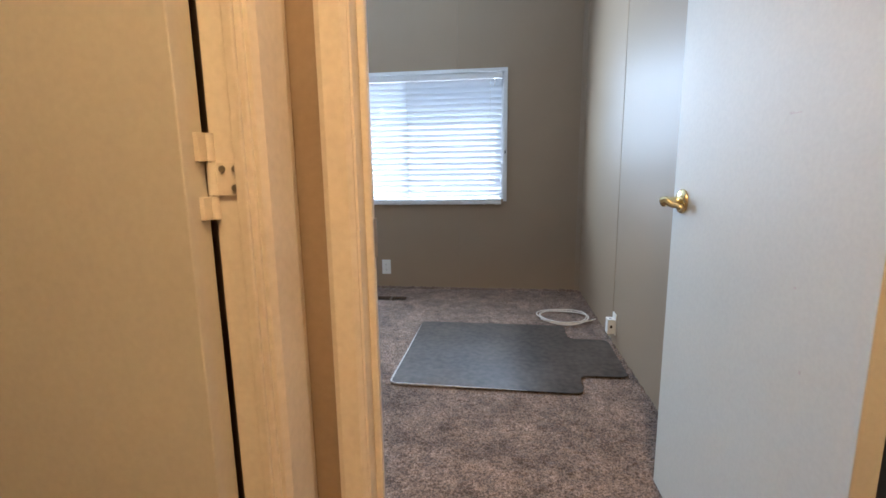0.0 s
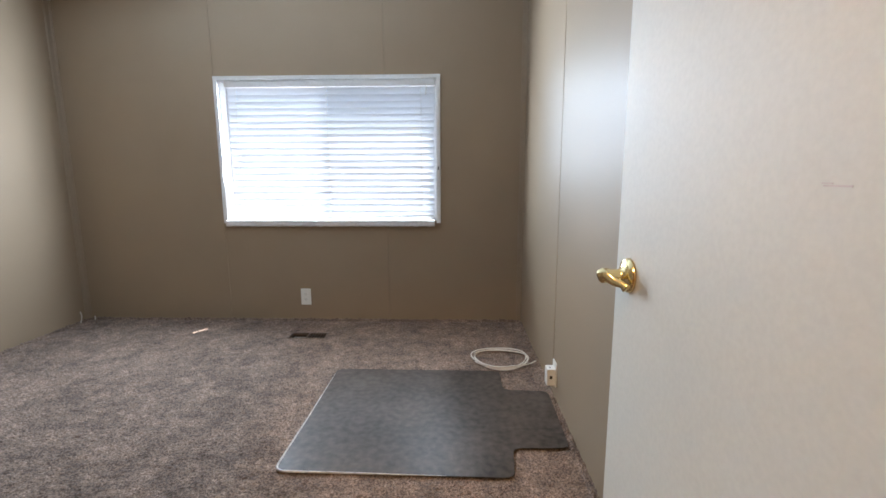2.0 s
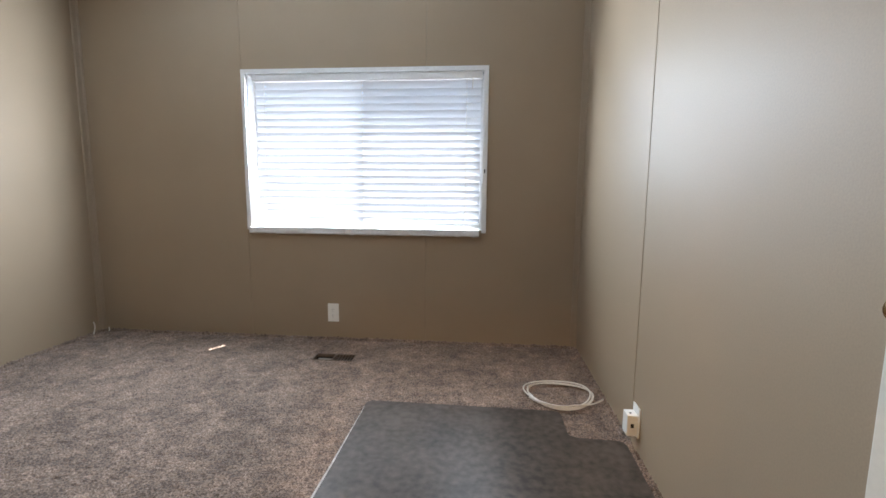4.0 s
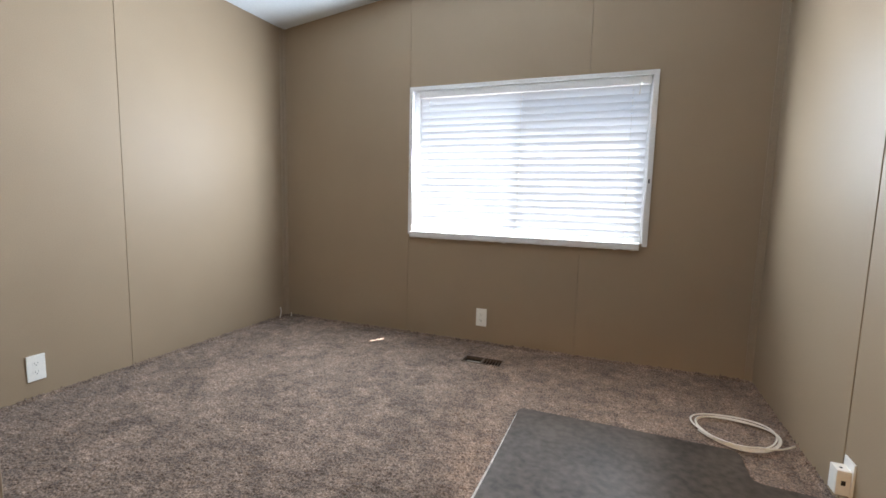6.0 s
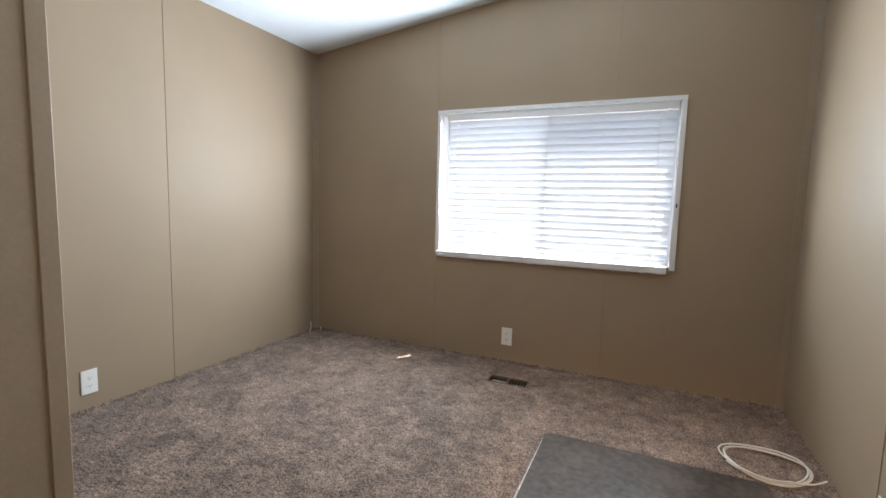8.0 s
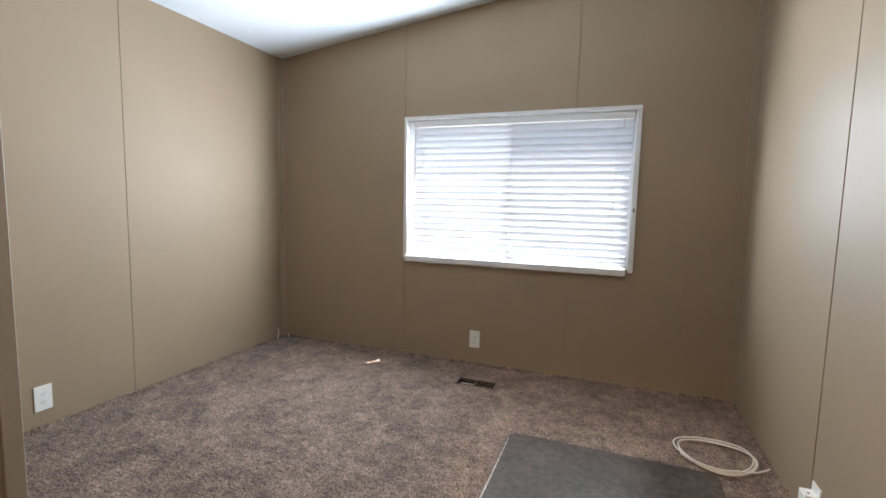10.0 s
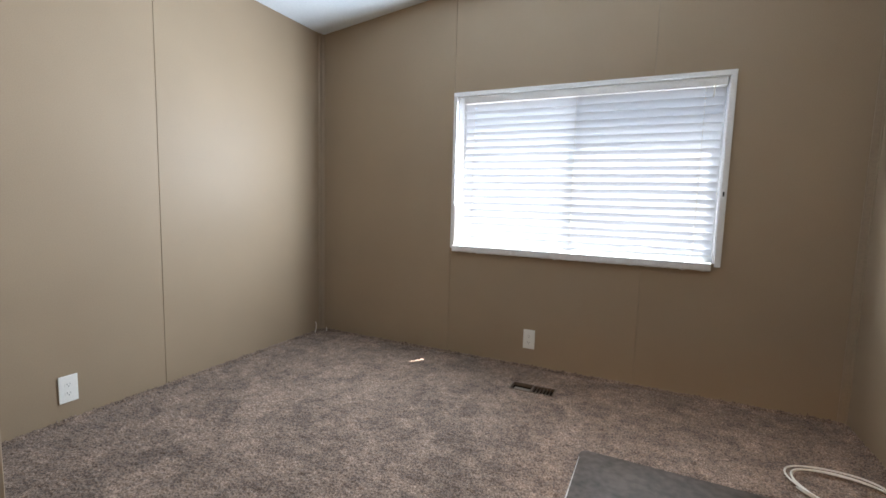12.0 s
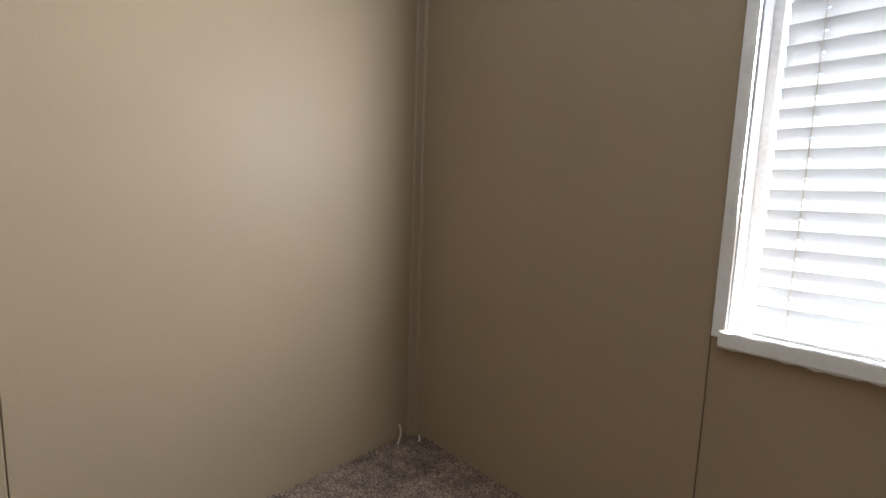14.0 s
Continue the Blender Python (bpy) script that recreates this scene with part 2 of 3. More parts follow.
# window wall: backing with the opening, and three panels
bm = prism([(-0.15, -0.02), (WX0, -0.02), (WX0, top(WX0) + 0.1), (-0.15, top(-0.15) + 0.1)], "y", P, 0.13)
prism([(WX1, -0.02), (W + 0.15, -0.02), (W + 0.15, top(W) + 0.1), (WX1, top(WX1) + 0.1)], "y", P, 0.13, bm=bm)
prism([(WX0, -0.02), (WX1, -0.02), (WX1, WZ0), (WX0, WZ0)], "y", P, 0.13, bm=bm)
prism([(WX0, WZ1), (WX1, WZ1), (WX1, top(WX1) + 0.1), (WX0, top(WX0) + 0.1)], "y", P, 0.13, bm=bm)
north = wall("wall_north", "tan vinyl-covered panel wall with a window", bm)

G = 0.0010                    # half the width of a panel joint
S1, S2 = 1.128, 2.350         # joints on the window wall
panel([(0, 0), (S1 - G, 0), (S1 - G, top(S1)), (0, top(0))], "y", 0, P, north)
panel([(S1 + G, 0), (S2 - G, 0), (S2 - G, WZ0), (S1 + G, WZ0)], "y", 0, P, north)
panel([(S1 + G, WZ1), (S2 - G, WZ1), (S2 - G, top(S2)), (S1 + G, top(S1))], "y", 0, P, north)
panel([(S2 + G, 0), (W, 0), (W, top(W)), (S2 + G, top(S2)), (S2 + G, WZ1), (WX1, WZ1), (WX1, WZ0), (S2 + G, WZ0)], "y", 0, P, north)

# low side wall and its panels
west = wall("wall_west", "tan vinyl-covered panel wall with thin joints", box(-0.13, -5.0, -0.02, -P, P, 2.42))
LS = -1.305
GL = 0.0014
for y0, y1 in ((LS + GL, 0), (LS - 1.22 + G, LS - GL), (-3.9, LS - 1.22 - G)):
    panel([(y0, 0), (y1, 0), (y1, 2.33), (y0, 2.33)], "x", -P, 0, west)

# tall side wall and its panels
east = wall("wall_east", "tan vinyl-covered panel wall with a dark joint", box(W + P, -5.0, -0.02, W + 0.13, P, 3.0))
RS = -1.135
GR = 0.0038                   # a wider joint
for y0, y1 in ((RS + GR, 0), (RS - 1.22 + G, RS - GR), (DY, RS - 1.22 - G)):
    panel([(y0, 0), (y1, 0), (y1, top(W)), (y0, top(W))], "x", W, W + P, east)
# near-black strip added inside the open joint to stand in for its shade
part("joint", box(W + 0.004, RS - GR + 0.0003, 0.002, W + P - 0.0005, RS + GR - 0.0003, top(W) - 0.01), GROOVE, east, "near-black strip for the shade in the panel joint")

# closet block and door wall
closet = wall("wall_closet", "tan closet wall with an outside corner trim", prism(
    [(0.0, CY - 0.06), (0.0, CY), (CX, CY), (CX, DY), (CX - 0.06, DY), (CX - 0.06, CY - 0.06)], "z", -0.02, 2.75))
south = wall("wall_south", "tan wall round the bedroom doorway", box(0.0, HY, -0.02, DX0 - 0.02, DY, 2.75))
bm = box(DX1 + 0.02, HY, -0.02, W, DY, 2.75)
box(DX0 - 0.02, HY, 2.06, DX1 + 0.02, DY, 2.75, bm=bm)
part("lintel", bm, WALL, south)
# the hall behind
HJ = -3.29                   # jamb face of the side room's doorway
bm = box(HX - 0.045, HJ + 0.02, -0.02, HX, HY, 2.75)
box(HX - 0.045, -5.0, -0.02, HX, HJ - 0.75, 2.75, bm=bm)
box(HX - 0.045, HJ - 0.75, 2.06, HX, HJ + 0.02, 2.75, bm=bm)
wall("wall_hall", "tan hall wall round a side doorway", bm)
wall("wall_hall_end", "plain wall at the end of the hall", box(-0.1, -5.1, -0.02, W + 0.1, -5.0, 3.0))

# sloping ceiling
tagged(part("ceiling", prism([(-0.13, top(-0.13)), (W + 0.13, top(W + 0.13)), (W + 0.13, top(W + 0.13) + 0.12), (-0.13, top(-0.13) + 0.12)],
                             "y", -5.1, 0.13), CEIL), "white textured sloping ceiling", "ceiling", kind="structure")

# corner trims
def strip(name, bm, label):
    return tagged(part(name, bm, TRIM_TAN), label, "trim", kind="structure")


strip("trim_corner_low", prism([(0, 0), (0, -0.048), (0.005, -0.048), (0.009, -0.043), (0.010, -0.014), (0.016, -0.009), (0.018, -0.005), (0.018, 0)],
                               "z", 0, top(0)), "tan corner moulding at the window wall")
strip("trim_corner_tall", prism([(W, 0), (W, -0.014), (W - 0.006, -0.013), (W - 0.008, -0.009), (W - 0.036, -0.006), (W - 0.036, 0)],
                                "z", 0, top(W) - 0.01), "tan corner moulding at the window wall")
strip("trim_closet_corner", prism([(CX - 0.02, CY), (CX - 0.02, CY + 0.005), (CX + 0.004, CY + 0.005), (CX + 0.006, CY + 0.003),
                                   (CX + 0.006, CY - 0.036), (CX + 0.004, CY - 0.038), (CX, CY - 0.038), (CX, CY)],
                                  "z", 0, 2.45), "tan outside corner moulding on the closet")

# ---- bedroom doorway ----
frame_b = base("door_frame")
tagged(frame_b, "cream painted wooden door frame with stops", "door frame", kind="structure")


def jamb(x, side, parent):
    """A jamb board with its stop; side is the way it faces."""
    part("jamb", box(min(x, x - side * 0.02), HY - 0.002, 0, max(x, x - side * 0.02), DY + 0.002, 2.04, 0.002), JAMB_PAINT, parent)
    part("door_stop", box(min(x, x + side * 0.011), HY + 0.022, 0, max(x, x + side * 0.011), DY - 0.040, 2.04, 0.003), JAMB_PAINT, parent)


def casing(x0, x1, y, out, parent):
    """Moulded casing on a wall face at y, thickness to the out side."""
    d = 0.012 * out
    prof = [(x0, y), (x0, y + 0.5 * d), (x0 + 0.15 * (x1 - x0), y + d), (x0 + 0.8 * (x1 - x0), y + d), (x1, y + 0.7 * d), (x1, y)]
    part("casing", prism(prof, "z", 0, 2.10), JAMB_PAINT, parent)


jamb(DX0, 1, frame_b)
jamb(DX1, -1, frame_b)
part("head_jamb", box(DX0, HY - 0.002, 2.04, DX1, DY + 0.002, 2.06, 0.002), JAMB_PAINT, frame_b)
casing(DX0 - 0.005, DX0 - 0.050, DY, 1, frame_b)
casing(DX1 + 0.008, DX1 + 0.065, DY, 1, frame_b)
casing(DX0 - 0.003, DX0 - 0.042, HY, -1, frame_b)
casing(DX1 + 0.005, DX1 + 0.060, HY, -1, frame_b)
# strike plate on the latch jamb
sp = part("strike_plate", box(DX0, DY - 0.044, 0.872, DX0 + 0.0025, DY + 0.002, 0.928, 0.0008), STRIKE, frame_b, "dull metal strike plate")
part("latch_hole", box(DX0 + 0.0022, DY - 0.036, 0.886, DX0 + 0.0032, DY - 0.018, 0.914), DARK, sp)
for z in (0.879, 0.921):
    part("screw", lathe([(0.0001, 0), (0.004, 0), (0.0035, 0.001), (0.0004, 0.0012)], (DX0 + 0.0022, DY - 0.028, z), (1, 0, 0), 10), STEEL, sp)


def hinge(x, y, z, sx, sy, parent, wide=0.0045):
    """A painted-over butt hinge at a pin: three knuckles, two door-side tabs, one jamb plate."""
    h = part("hinge", tube([(x, y, z - 0.045), (x, y, z - 0.0205)], wide, 12), JAMB_PAINT, parent, "painted-over butt hinge")
    for z0, z1 in ((-0.0195, 0.0150), (0.0160, 0.045)):
        part("knuckle", tube([(x, y, z + z0), (x, y, z + z1)], wide, 12), JAMB_PAINT, h)
    for z0, z1 in ((0.016, 0.045), (-0.045, -0.021)):
        bm = box(min(x, x + sx[0]), min(y, y + sx[1]), z + z0, max(x, x + sx[0]), max(y, y + sx[1]), z + z1, 0.0006)
        part("leaf", bm, JAMB_PAINT, h)
    part("leaf", box(min(x, x + sy[0]), min(y, y + sy[1]), z - 0.020, max(x, x + sy[0]), max(y, y + sy[1]), z + 0.015, 0.0006), JAMB_PAINT, h)
    return h


# the door leaf, standing open
DW, DT, ANGLE = 0.713, 0.035, 89.4
PIN = (DX1 - 0.002, DY + 0.007)
turn = Matrix.Translation((*PIN, 0)) @ Matrix.Rotation(radians(-ANGLE), 4, "Z")
door = base("door_1", turn)
tagged(door, "cream flush door standing open with a brass lever", "door", kind="structure")
# closed, the leaf runs towards -x from the pin, its hall face at -DT
slab = part("door_leaf", box(-DW, -DT - 0.004, 0.025, -0.001, -0.004, 2.03, 0.002), DOOR_PAINT, door)
# lever on the hall face
KX, KZ, KY = -DW + 0.066, 0.905, -DT - 0.004
lever = part("door_handle", lathe([(0.033, 0), (0.033, 0.004), (0.030, 0.009), (0.022, 0.012), (0.014, 0.015), (0.0125, 0.020), (0.012, 0.036),
                                   (0.014, 0.040), (0.014, 0.052), (0.010, 0.056), (0.0004, 0.0565)], (KX, KY, KZ), (0, -1, 0)), BRASS, door, "polished brass lever handle", True)
arm = [(KX + 0.038 * s, KY - 0.054 + 0.036 * s ** 1.2, KZ + 0.003 * math.sin(2.6 * math.pi * s) - 0.021 * s ** 3.2) for s in [k / 16 for k in range(17)]]
part("lever_arm", tube(arm, [0.0120 - 0.006 * s + (0.002 if s > 0.9 else 0) for s in [k / 16 for k in range(17)]], 14, flat=0.75), BRASS, lever, smooth=True)
# scuffs
SCUFF = material("dark_scuff", (0.52, 0.44, 0.40), 0.6, bump=0)
for (u, z, l, w) in ((-0.215, 1.080, 0.030, 0.0018), (-0.226, 1.0825, 0.012, 0.0012), (-0.165, 0.790, 0.006, 0.004), (-0.130, 0.655, 0.004, 0.006)):
    part("scuff", box(u - l / 2, KY - 0.0006, z, u + l / 2, KY + 0.0003, z + w), SCUFF, door, "small scuff mark")
# hinges across the gap
for z in (0.25, 0.99, 1.8):
    h = hinge(PIN[0] - 0.004, PIN[1] - 0.002, z, (-0.016, 0.0035), (0.0045, -0.030), frame_b, 0.0052)
    part("screw", lathe([(0.004, 0), (0.0036, 0.0012), (0.0004, 0.0012)], (PIN[0] - 0.010, PIN[1] - 0.018, z - 0.008), (-1, 0, 0), 10), STEEL, h)

# ---- side doorway in the hall ----
frame_h = base("door_frame")
tagged(frame_h, "cream painted frame of the hall side doorway", "door frame", kind="structure")
part("jamb", box(HX - 0.045, HJ, 0, HX + 0.002, HJ + 0.02, 2.04, 0.002), JAMB_PAINT, frame_h)
part("door_stop", box(HX - 0.016, HJ - 0.006, 0, HX - 0.004, HJ, 2.04, 0.002), JAMB_PAINT, frame_h)
prof = [(HX, HJ + 0.005), (HX + 0.007, HJ + 0.005), (HX + 0.012, HJ + 0.013), (HX + 0.012, HJ + 0.070), (HX + 0.006, HJ + 0.092), (HX, HJ + 0.092)]
part("casing", prism(prof, "z", 0, 2.10), JAMB_PAINT, frame_h)
part("far_jamb", box(HX - 0.045, HJ - 0.77, 0, HX + 0.002, HJ - 0.75, 2.04, 0.002), JAMB_PAINT, frame_h)
part("head_jamb", box(HX - 0.045, HJ - 0.75, 2.04, HX + 0.002, HJ, 2.06, 0.002), JAMB_PAINT, frame_h)
door2 = base("door_2", Matrix.Translation((HX - 0.045, HJ - 0.004, 0)))
tagged(door2, "cream flush side door standing open into the next room", "door", kind="structure")
part("door_leaf", box(-0.74, -DT - 0.001, 0.025, -0.003, -0.001, 2.03, 0.002), DOOR_PAINT, door2)
for z in (0.25, 0.99, 1.8):
    h = hinge(0.002, 0.001, z, (-0.0052, -0.018), (0.036, 0.0028), door2, 0.005)
    for dz, dx in ((0.008, 0.014), (0.008, 0.029), (-0.012, 0.027)):
        part("screw", lathe([(0.004, 0), (0.0036, 0.0012), (0.0004, 0.0012)], (dx, 0.0006, z + dz), (0, -1, 0), 10), STEEL, h)

# ---- window ----
win = base("window_1", pose((WX0 + WX1) / 2, 0, WZ0))
tagged(win, "white framed sliding window with a closed blind", "window", kind="structure")
win.matrix_world = Matrix.Identity(4)
CW = 0.030
part("casing", prism([(-0.014, WZ0 - 0.018), (0, WZ0 - 0.018), (0, WZ1), (-0.014, WZ1)], "x", WX0 - CW, WX0, 0.002), WHITE, win)
part("casing", prism([(-0.014, WZ0 - 0.018), (0, WZ0 - 0.018), (0, WZ1), (-0.014, WZ1)], "x", WX1, WX1 + CW, 0.002), WHITE, win)
part("casing", box(WX0 - CW, -0.016, WZ1, WX1 + CW, 0, WZ1 + CW - 0.003, 0.002), WHITE, win)
part("latch_hole", box(WX1 + 0.010, -0.0155, 1.13, WX1 + 0.018, -0.0135, 1.155), DARK, win)
# the sill board, its front edge dented and thick with old paint
SX0, SX1, STEPS = WX0 - 0.012, WX1 - 0.015, 90
sill = bmesh.new()
rings = []
for k in range(STEPS + 1):
    x = SX0 + (SX1 - SX0) * k / STEPS
    d, e = random.uniform(-0.0014, 0.0014), random.uniform(-0.0022, 0.0016)
    if random.random() < 0.08:
        e -= 0.004
    rings.append([sill.verts.new(p) for p in ((x, 0.1, WZ0 + 0.003), (x, -0.019, WZ0 + 0.003), (x, -0.024 + d, WZ0 - 0.002 + d),
                                              (x, -0.024 + d, WZ0 - 0.036), (x, -0.020 + d, WZ0 - 0.042 + e), (x, 0.0, WZ0 - 0.043 + e), (x, 0.1, WZ0 - 0.043))])
for r0, r1 in zip(rings, rings[1:]):
    for j in range(7):
        sill.faces.new((r0[j], r0[(j + 1) % 7], r1[(j + 1) % 7], r1[j]))
sill.faces.new(rings[0])
sill.faces.new(rings[-1])
part("window_sill", sill, WHITE, win, "rough painted white sill")
for x0, x1 in ((WX0 - 0.004, WX0 + 0.004), (WX1 - 0.004, WX1 + 0.004)):
    part("reveal", box(x0, 0.0, WZ0, x1, 0.13, WZ1), ALU, win)
part("reveal", box(WX0, 0.0, WZ1 - 0.004, WX1, 0.13, WZ1 + 0.004), ALU, win)
MX = (WX0 + WX1) / 2


def sash(x0, x1, y):
    f = part("window_frame", box(x0, y - 0.012, WZ0, x0 + 0.022, y + 0.012, WZ1, 0.002), ALU, win)
    part("stile", box(x1 - 0.022, y - 0.012, WZ0, x1, y + 0.012, WZ1, 0.002), ALU, f)
    part("rail", box(x0 + 0.022, y - 0.012, WZ0, x1 - 0.022, y + 0.012, WZ0 + 0.022, 0.002), ALU, f)
    part("rail", box(x0 + 0.022, y - 0.012, WZ1 - 0.022, x1 - 0.022, y + 0.012, WZ1, 0.002), ALU, f)
    g = part("pane", box(x0 + 0.02, y - 0.002, WZ0 + 0.02, x1 - 0.02, y + 0.002, WZ1 - 0.02), GLASS, win)
    g.visible_shadow = False
    return f


sash(WX0 + 0.004, MX + 0.011, 0.105)
sash(MX - 0.011, WX1 - 0.004, 0.078)
sc = part("insect_screen", box(MX, 0.124, WZ0 + 0.01, WX1 - 0.01, 0.125, WZ1 - 0.01), SCREEN, win, "grey insect screen")

# ---- blind ----
blind = base("window_blind", pose(MX, 0.022, WZ1))
tagged(blind, "white two-inch slat blind lowered in the window", "blind")
blind.matrix_world = Matrix.Identity(4)
BX0, BX1, BY = WX0 + 0.050, WX1 - 0.016, 0.026
part("headrail", box(BX0 - 0.006, -0.006, WZ1 - 0.046, BX1 + 0.006, 0.055, WZ1 - 0.005, 0.003), WHITE, blind)
part("valance_lip", box(BX0 - 0.006, -0.009, WZ1 - 0.049, BX1 + 0.006, -0.006, WZ1 - 0.010, 0.001), WHITE, blind)
N, TILT, SWID = 20, -62.0, 0.0530
PITCH = (WZ1 - 0.054 - WZ0 - 0.030) / N
CORDS = (1.275, 1.93, 2.605)


def slat_mesh():
    """A crowned slat, inner edge high and outer edge low, with a slot for each ladder cord."""
    c, s = math.cos(radians(TILT)), math.sin(radians(TILT))
    rows = []
    for k in range(12):
        u = (k / 11 - 0.5) * SWID
        bow = 0.0034 * (1 - (2 * k / 11 - 1) ** 2)
        rows.append((u * c - bow * s, u * s + bow * c))
    made = bmesh.new()

    def run(rs, x0, x1):
        prism(rs + [(y + 0.0026 * s, z - 0.0026 * c) for y, z in reversed(rs)], "x", x0, x1, 0, made)

    x = BX0
    for cord in CORDS:
        run(rows, x, cord - 0.005)
        run(rows[:6], cord - 0.005, cord + 0.005)
        run(rows[6:], cord - 0.005, cord + 0.005)
        x = cord + 0.005
    run(rows, x, BX1)
    return mesh_of(made, "slat", SLAT, False)


slat_me = slat_mesh()
for k in range(N):
    o = new("slat", slat_me)
    o.parent = blind
    o.location = (0, BY, WZ1 - 0.076 - k * PITCH)
    o.rotation_euler = (radians(random.uniform(-0.8, 0.8)), radians(random.uniform(-0.05, 0.05)), 0)
rail = prism([(BY - 0.024, 0.0), (BY + 0.024, 0.0), (BY + 0.022, 0.016), (BY - 0.022, 0.016)], "x", BX0, BX1, 0.003)
for v in rail.verts:
    v.co.z += WZ0 + 0.006 + 0.020 * (v.co.x - BX0) / (BX1 - BX0)      # hangs a little askew
part("bottom_rail", rail, SLAT, blind)
for x in CORDS:
    for y in (BY - 0.019, BY + 0.019):
        part("ladder_cord", tube([(x, y, WZ0 + 0.02), (x, y, WZ1 - 0.04)], 0.0011, 6), CABLE, blind)
part("tilt_wand", tube([(2.645, -0.012, WZ1 - 0.04), (2.640, -0.014, WZ1 - 0.11)], 0.003, 8), CABLE, blind)

# ---- carpet ----


def carpet():
    step = 0.006
    nx, ny = int((W - 0.0) / step), int(5.0 / step)
    nx, ny = min(nx, 560), min(ny, 700)
    xs, ys = np.linspace(0, W, nx), np.linspace(-3.5, 0, ny)
    gx, gy = np.meshgrid(xs, ys)
    rng = np.random.default_rng(4)
    coarse = rng.normal(0, 1, (ny // 6 + 2, nx // 6 + 2))
    big = coarse[np.arange(ny)[:, None] // 6, np.arange(nx)[None] // 6]
    gz = rng.normal(-0.003, 0.0018, gx.shape) + 0.0008 * big
    gx = gx + rng.normal(0, 0.0013, gx.shape)
    gy = gy + rng.normal(0, 0.0013, gy.shape)
    edge = (xs[None] < 0.02) | (xs[None] > W - 0.02) | (ys[:, None] > -0.02)
    gz = np.where(edge, gz + 0.004 + np.abs(rng.normal(0, 0.006, gx.shape)), gz)
    gx[:, 0], gx[:, -1], gy[-1, :] = 0, W, 0
    verts = np.stack([gx, gy, gz], -1).reshape(-1, 3)
    i = np.arange(ny * nx).reshape(ny, nx)
    q = np.stack([i[:-1, :-1], i[:-1, 1:], i[1:, 1:], i[1:, :-1]], -1).reshape(-1, 4)
    cx, cy = verts[q, 0].mean(1), verts[q, 1].mean(1)
    q = q[~((cx > VX0) & (cx < VX1) & (cy > VY0) & (cy < VY1))]
    me = bpy.data.meshes.new("carpet")
    me.vertices.add(len(verts))
    me.vertices.foreach_set("co", verts.ravel())
    me.loops.add(q.size)
    me.loops.foreach_set("vertex_index", q.ravel())
    me.polygons.add(len(q))
    me.polygons.foreach_set("loop_start", np.arange(0, q.size, 4))
    me.update(calc_edges=True)
    me.materials.append(CARPET)
    return new("carpet", me)


tagged(carpet(), "mottled brown shaggy wall-to-wall carpet", "carpet", kind="structure")
tagged(part("hall_carpet", box(HX - 1.2, -5.0, -0.02, W, -3.5, -0.003), CARPET), "mottled brown carpet in the hall", "carpet", kind="structure")

# ---- floor register ----
vent = base("floor_vent", pose((VX0 + VX1) / 2, (VY0 + VY1) / 2, -0.02))
tagged(vent, "brown metal floor register let into the carpet", "vent")
inv = vent.matrix_world.inverted()
L, D = (VX1 - VX0) / 2, (VY1 - VY0) / 2
bm = box(-L, -D, 0.0, L, -D + 0.007, 0.021, 0.002)
box(-L, D - 0.007, 0.0, L, D, 0.021, 0.002, bm=bm)
box(-L, -D + 0.007, 0.0, -L + 0.007, D - 0.007, 0.021, 0.002, bm=bm)
box(L - 0.007, -D + 0.007, 0.0, L, D - 0.007, 0.021, 0.002, bm=bm)
part("frame", bm, VENT_M, vent)
bm = box(-L + 0.001, -D + 0.001, -0.18, L - 0.001, D - 0.001, -0.17)
for x0, y0, x1, y1 in ((-L + 0.001, -D + 0.001, L - 0.001, -D + 0.004), (-L + 0.001, D - 0.004, L - 0.001, D - 0.001),
                       (-L + 0.001, -D + 0.004, -L + 0.004, D - 0.004), (L - 0.004, -D + 0.004, L - 0.001, D - 0.004)):
    box(x0, y0, -0.17, x1, y1, 0.001, bm=bm)
part("duct", bm, DARK, vent, "dark duct below the register")
part("damper", box(-L + 0.014, -D + 0.014, -0.010, -0.008, D - 0.014, -0.006, 0.001), VENT_G, vent, "grey closed damper plate")
part("divider", box(-0.006, -D + 0.012, 0.002, 0.006, D - 0.012, 0.020, 0.001), VENT_M, vent)
for k in range(5):
    x = 0.022 + k * 0.019
    part("louvre", box(x, -D + 0.012, 0.003, x + 0.003, D - 0.012, 0.016), VENT_M, vent)

# ---- chair mat ----
def rounded(points, r, n=5):
    out = []
    for k, p in enumerate(points):
        a, b, c = Vector(points[k - 1]), Vector(p), Vector(points[(k + 1) % len(points)])
        u, v = (a - b).normalized(), (c - b).normalized()
        for s in range(n + 1):
            t = s / n
            p0, p1 = b + u * r, b + v * r
            out.append(tuple((p0 * (1 - t) ** 2 + b * 2 * t * (1 - t) + p1 * t ** 2)))
    return out


outline = rounded([(2.183, -0.895), (2.178, -1.795), (3.072, -1.815), (3.086, -1.630), (3.315, -1.628), (3.322, -1.140), (3.098, -1.130), (3.098, -0.908)], 0.042)
bm = prism(outline, "z", 0.003, 0.0075)
bmesh.ops.bevel(bm, geom=[e for e in bm.edges if all(v.co.z > 0.007 for v in e.verts) and len(e.link_faces) == 2], offset=0.002, segments=2, affect="EDGES")
mat = part("chair_mat", bm, MAT_M)
tagged(mat, "worn dark grey plastic chair mat on the carpet", "mat")

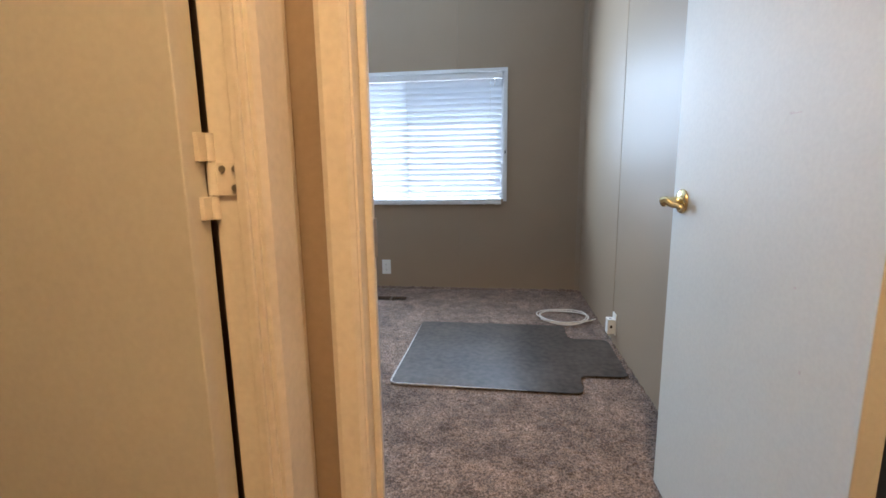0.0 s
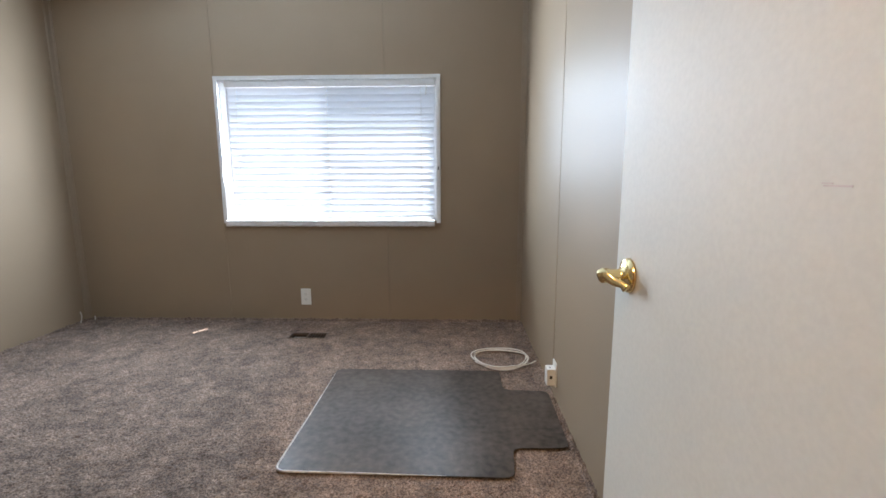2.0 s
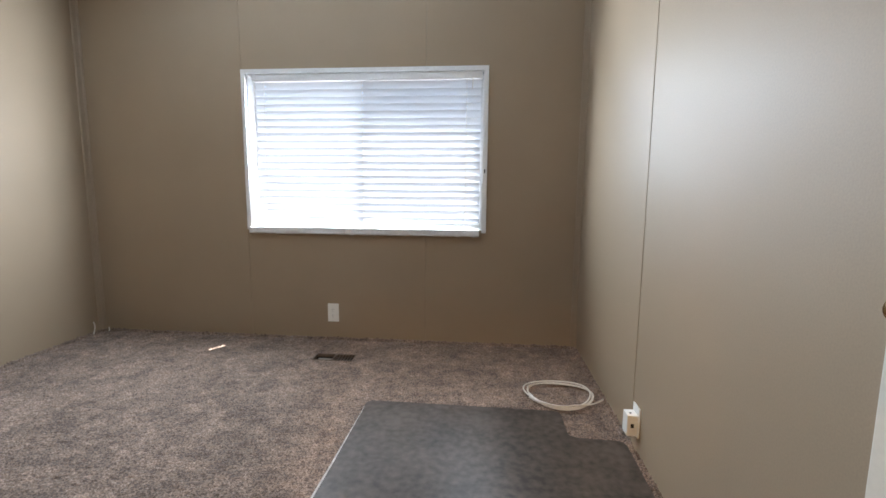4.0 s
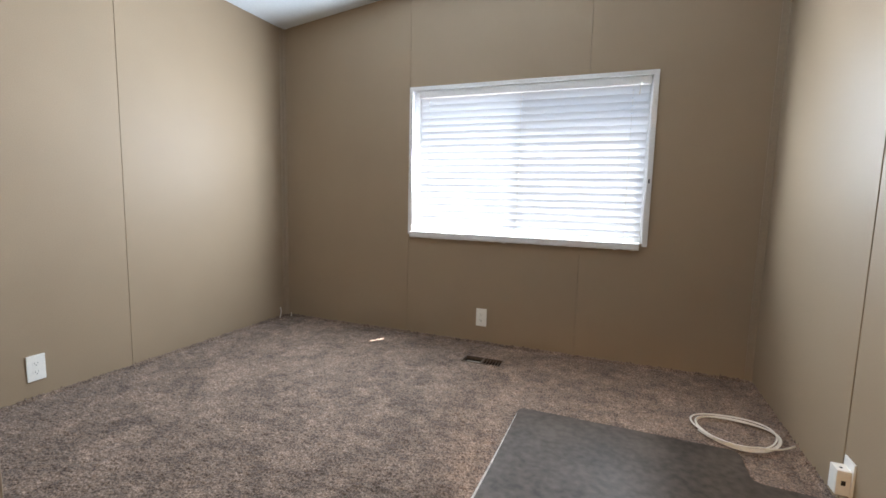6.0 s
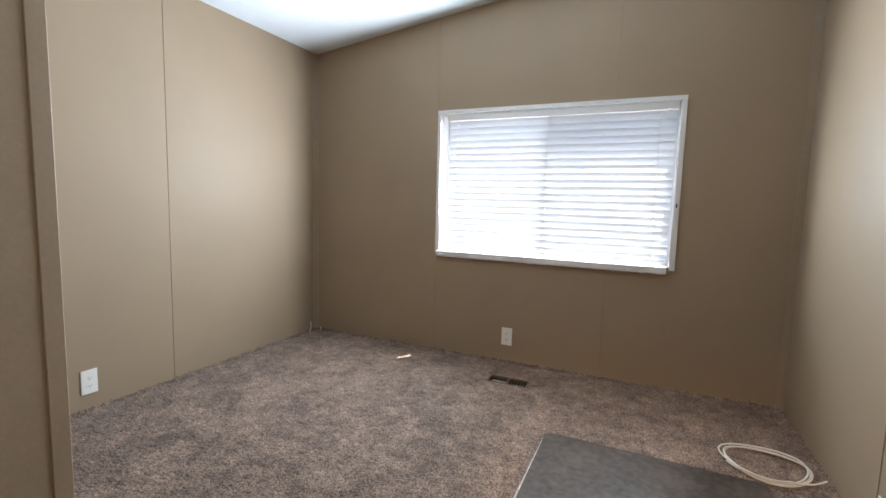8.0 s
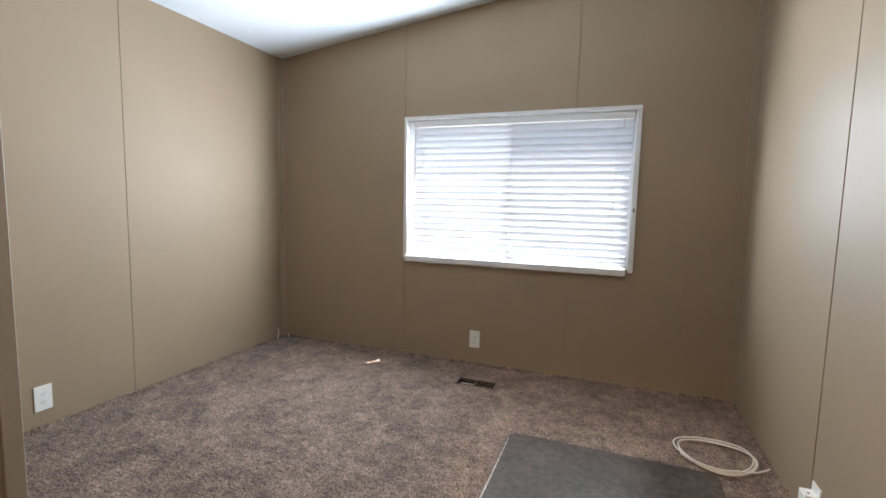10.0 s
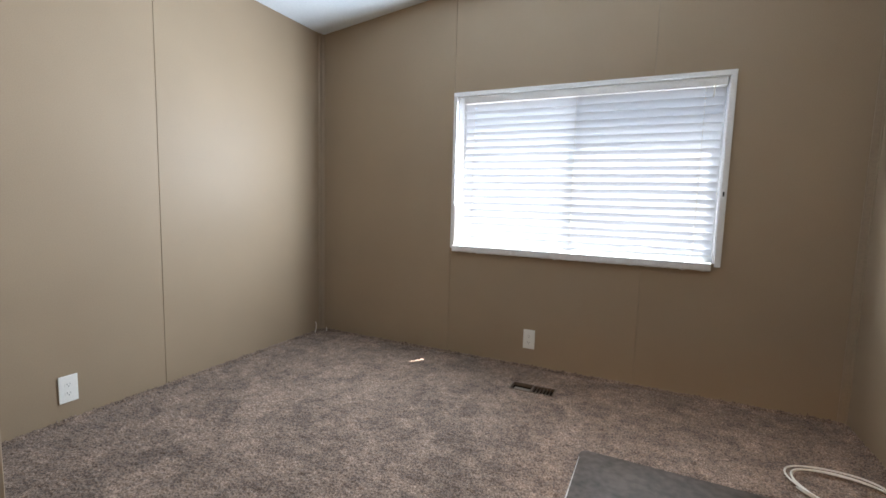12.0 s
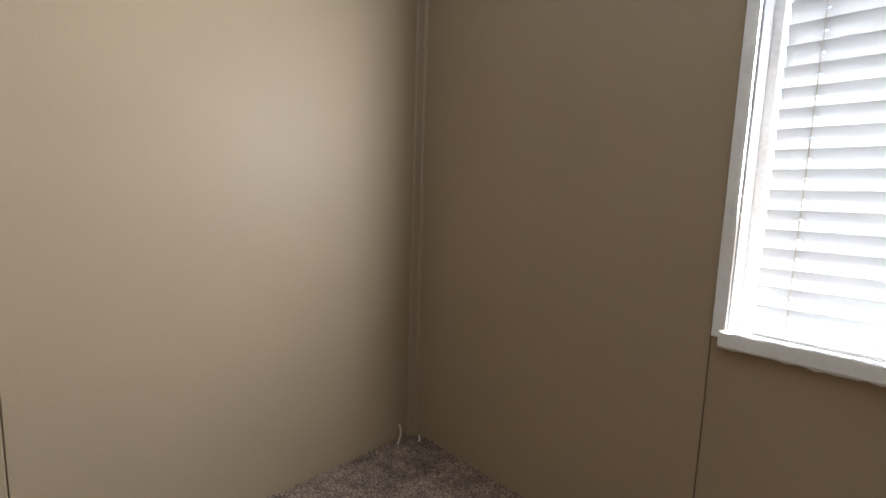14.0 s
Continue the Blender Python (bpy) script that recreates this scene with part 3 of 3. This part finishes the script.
# left and front rim only: wear, plus the lip's reflected light put into the colour
bm = tube([(x, y, 0.0068) for x, y in [(2.186, -0.96), (2.184, -1.4)] + outline[6:12] + [(2.5, -1.8005), (2.82, -1.8075)]],
          [0.001, 0.0040] + [0.0048] * 6 + [0.0038, 0.001], 8)
part("rim", bm, RIM_M, mat, "scuffed rim of the mat with its sheen painted in")

# ---- coil of cable ----
pts = []
for k in range(170):
    a = 2 * math.pi * k / 52 + 3.6
    loop = k / 52
    r = 1 + 0.03 * math.sin(a * 0.37 + 1) + 0.03 * math.sin(loop * 2.1)
    pts.append((3.116 + 0.014 * math.sin(loop * 1.3) + 0.160 * r * math.cos(a), -0.752 + 0.010 * math.cos(loop * 2.4) + 0.143 * r * math.sin(a + 0.25 * math.cos(a)),
                0.007 + 0.0045 * loop + 0.003 * math.sin(a * 1.7)))
tip = Vector(pts[-1])
out = Vector((3.320, -0.80, 0.022))
pts += [tuple(tip.lerp(out, k / 10) + Vector((0, -0.03 * math.sin(math.pi * k / 10), 0.004 * math.sin(math.pi * k / 10)))) for k in range(1, 11)]
tagged(part("cable_coil", tube(pts, 0.0036, 8), CABLE, smooth=True), "loose coil of white cable lying on the carpet", "cable")


# ---- wall sockets ----
def socket(m, label):
    """A duplex wall socket whose plate faces -y in its own frame, centred on the origin."""
    o = base("wall_outlet", m)
    tagged(o, label, "outlet", "wall outlets")
    plate = prism([(-0.038, -0.063), (0.038, -0.063), (0.038, 0.063), (-0.038, 0.063)], "y", -0.006, 0, 0.002)
    part("cover_plate", plate, PLASTIC, o)
    for dz in (-0.021, 0.021):
        face = part("receptacle", prism([(0.0165 * math.cos(a), dz + max(-0.0125, min(0.0125, 0.0165 * math.sin(a)))) for a in [2 * math.pi * k / 20 for k in range(20)]],
                                        "y", -0.0072, -0.005), PLASTIC, o)
        for dx, w, h in ((-0.0062, 0.0018, 0.008), (0.0062, 0.0018, 0.0065)):
            part("slot", box(dx - w / 2, -0.0076, dz + 0.002 - h / 2, dx + w / 2, -0.0070, dz + 0.002 + h / 2), DARK, face)
        part("slot", box(-0.002, -0.0076, dz - 0.0095, 0.002, -0.0070, dz - 0.0060), DARK, face)
    part("screw", lathe([(0.003, 0), (0.0028, 0.0012), (0.0004, 0.0013)], (0, -0.006, 0), (0, -1, 0), 10), PLASTIC, o)
    return o


first = socket(pose(1.712, 0, 0.183), "white duplex wall outlet under the window")
second = copy_thing(first, pose(0, -1.765, 0.150, 0, 0, 90))
second["label"] = "white duplex wall outlet low on the tan wall"

jack = base("phone_jack", pose(W, -1.19, 0.128, 0, 0, -90))
tagged(jack, "white wall outlet with a box plugged into it", "outlet")
part("cover_plate", prism([(-0.036, -0.06), (0.036, -0.06), (0.036, 0.06), (-0.036, 0.06)], "y", -0.006, 0, 0.002), PLASTIC, jack)
pb = part("plug_box", box(-0.028, -0.046, -0.055, 0.028, -0.006, 0.030, 0.004), PLASTIC, jack)
part("hole", lathe([(0.005, 0), (0.005, 0.0008), (0.0004, 0.0009)], (0.005, -0.028, 0.030), (0, 0, 1), 12), DARK, pb)
part("socket_hole", box(0.0275, -0.032, -0.02, 0.0286, -0.020, -0.004), DARK, pb)

# white cable stub in the corner
pts = [(0.020, -0.115 + 0.016 * math.sin(s * 2.6), 0.0 + 0.085 * s) for s in [k / 10 for k in range(11)]]
tagged(part("cable_stub", tube(pts, 0.004, 8), CABLE, smooth=True), "short white cable stub rising from the carpet in the corner", "cable")
# a second, shorter stub beside it
pts = [(0.062 + 0.004 * math.sin(3 * s), -0.030, 0.030 * s) for s in [k / 6 for k in range(7)]]
tagged(part("cable_stub", tube(pts, 0.0035, 8), CABLE, smooth=True), "tiny cut end of a cable at the skirting corner", "cable")
